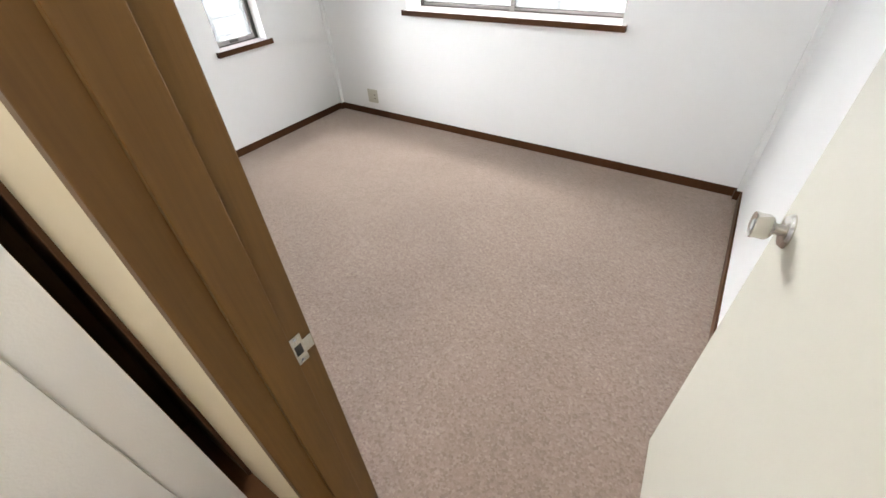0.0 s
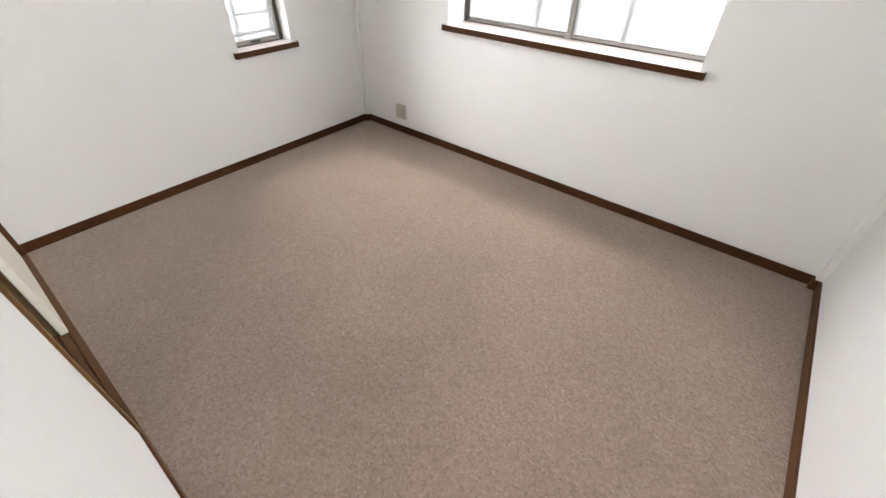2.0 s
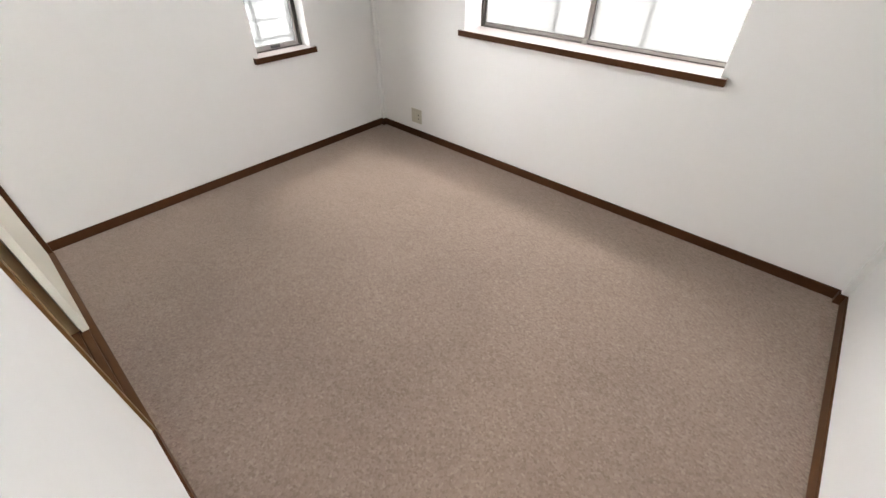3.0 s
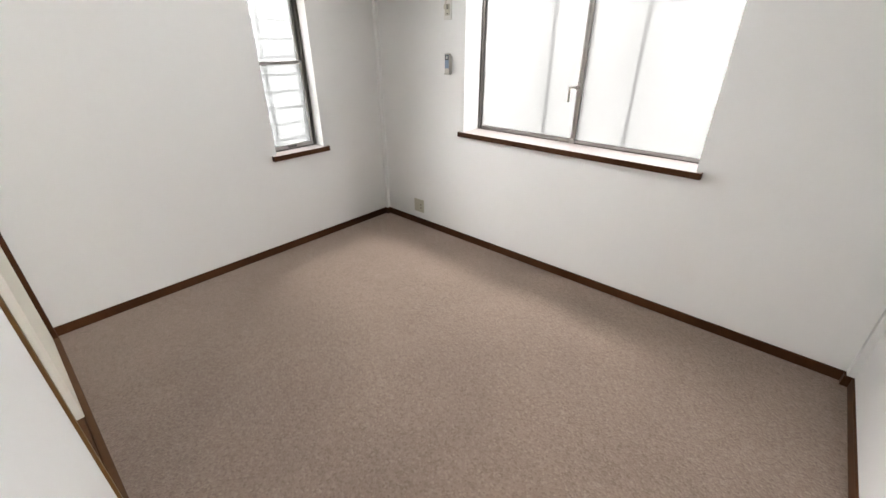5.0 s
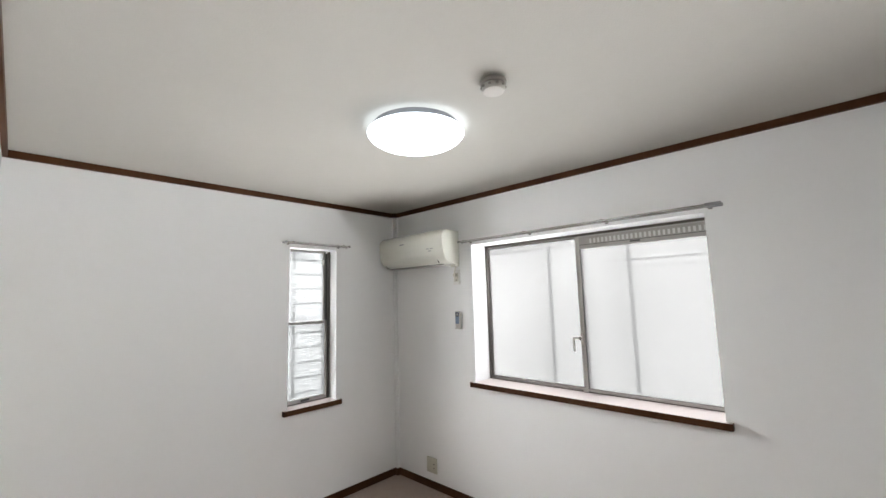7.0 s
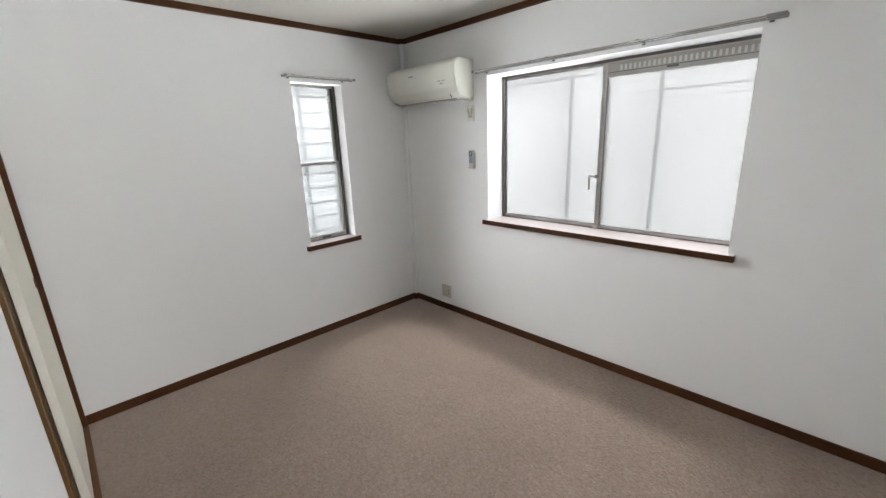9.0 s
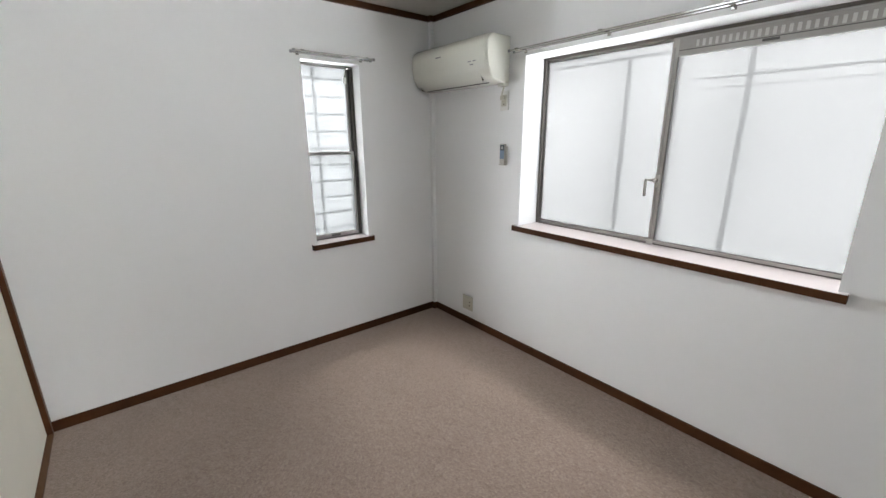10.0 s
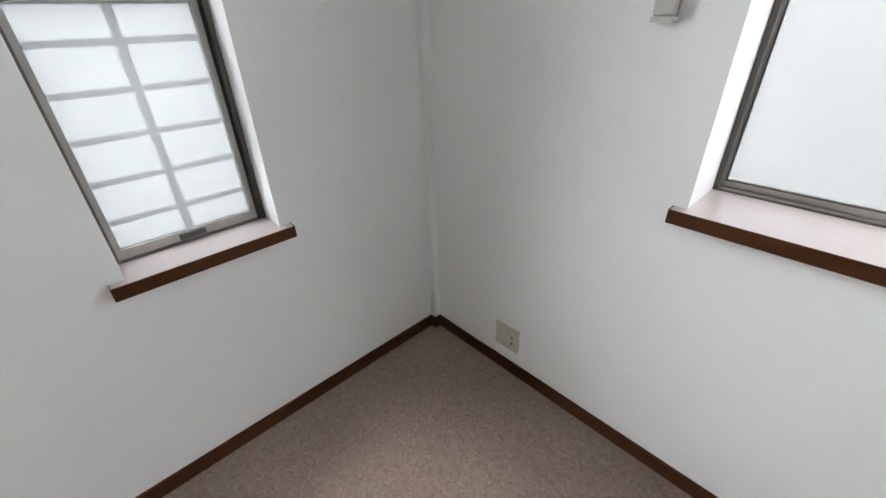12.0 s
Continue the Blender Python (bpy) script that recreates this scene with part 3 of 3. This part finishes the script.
# ---- air conditioner ----
AX0, AX1, AZ, AD = 0.018, 0.812, 1.824, 1.04
ac = thing("air_conditioner", ((AX0 + AX1) / 2, -0.1, AZ), "aged white wall-mounted air conditioner", "air conditioner")
PROFILE = [(0.0, 0.272), (-0.145, 0.276), (-0.163, 0.271), (-0.183, 0.256), (-0.196, 0.232), (-0.199, 0.200), (-0.195, 0.160), (-0.189, 0.120), (-0.183, 0.088),
           (-0.175, 0.062), (-0.161, 0.036), (-0.135, 0.018), (-0.10, 0.006), (-0.055, 0.0), (0.0, 0.0)]
body = part("body", extrude_profile([(y * AD, z + AZ) for y, z in PROFILE], AX0, AX1, 0.012), AC_M, ac, "aged white plastic casing", True)
front = [(-0.145, 0.278), (-0.165, 0.273), (-0.186, 0.258), (-0.199, 0.233), (-0.2025, 0.200), (-0.1985, 0.160), (-0.1925, 0.120), (-0.1855, 0.084),
         (-0.178, 0.087), (-0.17, 0.20), (-0.15, 0.262)]
part("front_panel", extrude_profile([(y * AD, z + AZ) for y, z in front], AX0 + 0.022, AX1 - 0.022, 0.005), AC_M, ac, "glossy aged white front panel", True)
flap = [(-0.1815, 0.070), (-0.165, 0.036), (-0.138, 0.0165), (-0.104, 0.005), (-0.102, 0.010), (-0.138, 0.024), (-0.176, 0.060)]
part("flap", extrude_profile([(y * AD, z + AZ) for y, z in flap], AX0 + 0.05, AX1 - 0.09, 0.002), AC_M, ac, "closed air flap", True)
part("flap_gap", box(AX0 + 0.05, AX1 - 0.09, -0.105, -0.092, AZ + 0.001, AZ + 0.008), DARK_M, ac, "dark outlet slit")
part("badge", box(0.312, 0.367, -0.2125, -0.200, AZ + 0.188, AZ + 0.196, 0.001), GREY_M, ac, "small grey maker's badge")
for x, z in ((0.632, 0.125), (0.677, 0.125), (0.652, 0.106)):
    part("indicator", box(x, x + 0.028, -0.2035, -0.194, AZ + z, AZ + z + 0.006, 0.001), GREY_M, ac)
part("drain_cover", box(AX1 - 0.06, AX1 - 0.004, -0.05, -0.004, AZ - 0.02, AZ + 0.004, 0.006), AC_M, ac)

# ---- outlets and remote ----
po = thing("power_outlet", (0.776, 0, 1.66), "white wall outlet under the air conditioner", "power outlet")
part("plate", box(0.741, 0.811, -0.008, 0, 1.66, 1.78, 0.003), WHITE_M, po)
part("socket", box(0.755, 0.797, -0.0105, -0.008, 1.685, 1.755, 0.002), IVORY_M, po)
part("slot", box(0.772, 0.78, -0.0112, -0.0105, 1.694, 1.700), DARK_M, po)
plug = thing("power_plug", (0.776, -0.01, 1.72), "ivory plug with a short cord to the air conditioner", "power plug")
part("plug_body", box(0.763, 0.789, -0.036, -0.0105, 1.722, 1.75, 0.004), IVORY_M, plug)
cu = bpy.data.curves.new("cord", "CURVE")
cu.dimensions, cu.bevel_depth, cu.bevel_resolution = "3D", 0.0042, 2
sp = cu.splines.new("BEZIER")
sp.bezier_points.add(2)
for bp, co in zip(sp.bezier_points, ((0.776, -0.034, 1.748), (0.791, -0.03, 1.80), (0.811, -0.026, 1.835))):
    bp.co, bp.handle_left_type, bp.handle_right_type = co, "AUTO", "AUTO"
cu.materials.append(IVORY_M)
cord = new("cord", cu)
cord.parent = plug
cord.matrix_parent_inverse = Matrix.Translation(-plug.matrix_basis.translation)

wo = thing("wall_outlet", (0.441, 0, 0.13), "ivory double wall outlet plate above the baseboard", "wall outlet")
part("plate", box(0.382, 0.498, -0.007, 0, 0.13, 0.25, 0.003), IVORY_M, wo)
part("blank_cover", box(0.398, 0.432, -0.0088, -0.007, 0.155, 0.225, 0.002), IVORY_M, wo)
sock = part("socket", box(0.45, 0.484, -0.0088, -0.007, 0.155, 0.225, 0.002), IVORY_M, wo)
for z in (0.172, 0.203):
    part("socket_hole", lathe([(0.0055, -0.0096), (0.0055, -0.0085)], (0.467, 0, z), "y", 14), DARK_M, sock)

rc = thing("remote_control", (0.79, -0.02, 1.32), "white remote control with blue-grey keys in a wall holder", "remote control")
part("holder", joined((0.766, 0.814, -0.010, 0, 1.312, 1.43), (0.766, 0.814, -0.031, -0.010, 1.308, 1.318)), REMOTE_M, rc, "white wall holder")
part("case", box(0.767, 0.813, -0.029, -0.0105, 1.319, 1.447, 0.005, 3), REMOTE_M, rc)
part("key_panel", box(0.771, 0.809, -0.0302, -0.0288, 1.350, 1.441, 0.0005), SCREEN_M, rc, "blue-grey key panel")
bezel = part("bezel", box(0.773, 0.807, -0.0308, -0.0301, 1.406, 1.438, 0.0002), DARK_M, rc, "dark display bezel")
part("display", box(0.782, 0.8, -0.0314, -0.0307, 1.412, 1.432, 0.0002), LCD_M, bezel, "pale grey display")


# ---- curtain rails ----
def curtain_rail(start, end, wall, z, stop, label):
    """Two parallel rails on brackets. wall: "north" along x, or "west" along y."""
    def lay(u0, u1, d0, d1, z0, z1, bevel=0.0):
        return box(u0, u1, -d1, -d0, z0, z1, bevel) if wall == "north" else box(d0, d1, u0, u1, z0, z1, bevel)
    at = ((start + end) / 2, 0, z) if wall == "north" else (0, (start + end) / 2, z)
    r = thing("curtain_rail", at, label, "curtain rail", "curtain rails")
    for d in (0.040, 0.085):
        part("rail", lay(start, end, d, d + 0.010, z - 0.0055, z + 0.0055, 0.003), RAIL_M, r, "bright metal rail")
        part("rail_groove", lay(start + 0.02, end - 0.02, d + 0.003, d + 0.007, z - 0.0062, z - 0.0054), DARK_M, r, "dark runner groove")
        part("end_cap", lay(start - 0.002, start + 0.016, d - 0.002, d + 0.012, z - 0.008, z + 0.008, 0.003), GREY_M, r)
        part("end_cap", lay(end - stop, end + 0.002, d - 0.002, d + 0.012, z - 0.009, z + 0.009, 0.003), GREY_M, r)
    count = 4 if end - start > 1 else 2
    for k in range(count):
        u = start + 0.06 + (end - start - 0.12) * k / (count - 1)
        part("bracket", lay(u - 0.010, u + 0.010, 0.0, 0.096, z + 0.006, z + 0.009, 0.001), RAIL_M, r)
        part("bracket_plate", lay(u - 0.010, u + 0.010, 0.0, 0.004, z - 0.010, z + 0.020, 0.001), RAIL_M, r)
    return r


curtain_rail(0.875, 2.610, "north", 1.990, 0.07, "long double metal curtain rail above the wide window")
curtain_rail(-1.118, -0.562, "west", 2.001, 0.016, "short double metal curtain rail above the narrow window")

# ---- ceiling light and alarm ----
LX, LY = 1.622, -1.216
cl = thing("ceiling_light", (LX, LY, H), "lit round white ceiling light", "ceiling light")
# grey of the ring paints the shadow gap between cover and ceiling
part("base", lathe([(0.185, -0.0295), (0.198, -0.026), (0.198, 0.0)], (LX, LY, H), "z", 64), GREY_M, cl, "base ring, grey for the shadow gap above the cover", True)
part("cover", lathe([(0.03, -0.104), (0.09, -0.100), (0.14, -0.091), (0.185, -0.077), (0.212, -0.060), (0.224, -0.045), (0.225, -0.036), (0.215, -0.031), (0.20, -0.030)],
                    (LX, LY, H), "z", 64), LAMP_M, cl, "glowing white domed cover", True)
sd = thing("smoke_detector", (2.115, -1.275, H), "off-white round smoke detector on the ceiling, shade put into its colours", "smoke detector")
part("base", lathe([(0.048, -0.014), (0.050, -0.010), (0.050, 0.0)], (2.115, -1.275, H), "z", 36), DETECTOR_M, sd, "base coloured grey-beige for its shade", True)
part("sensor_cap", lathe([(0.030, -0.044), (0.040, -0.040), (0.043, -0.030), (0.041, -0.014)], (2.115, -1.275, H), "z", 36), CAP_M, sd, "off-white vented cap, dulled for shade", True)
for k in range(10):
    a = 2 * math.pi * k / 10
    x, y = 2.115 + 0.0435 * math.cos(a), -1.275 + 0.0435 * math.sin(a)
    part("vent", box(x - 0.004, x + 0.004, y - 0.004, y + 0.004, H - 0.030, H - 0.022), DETECTOR_M, sd)
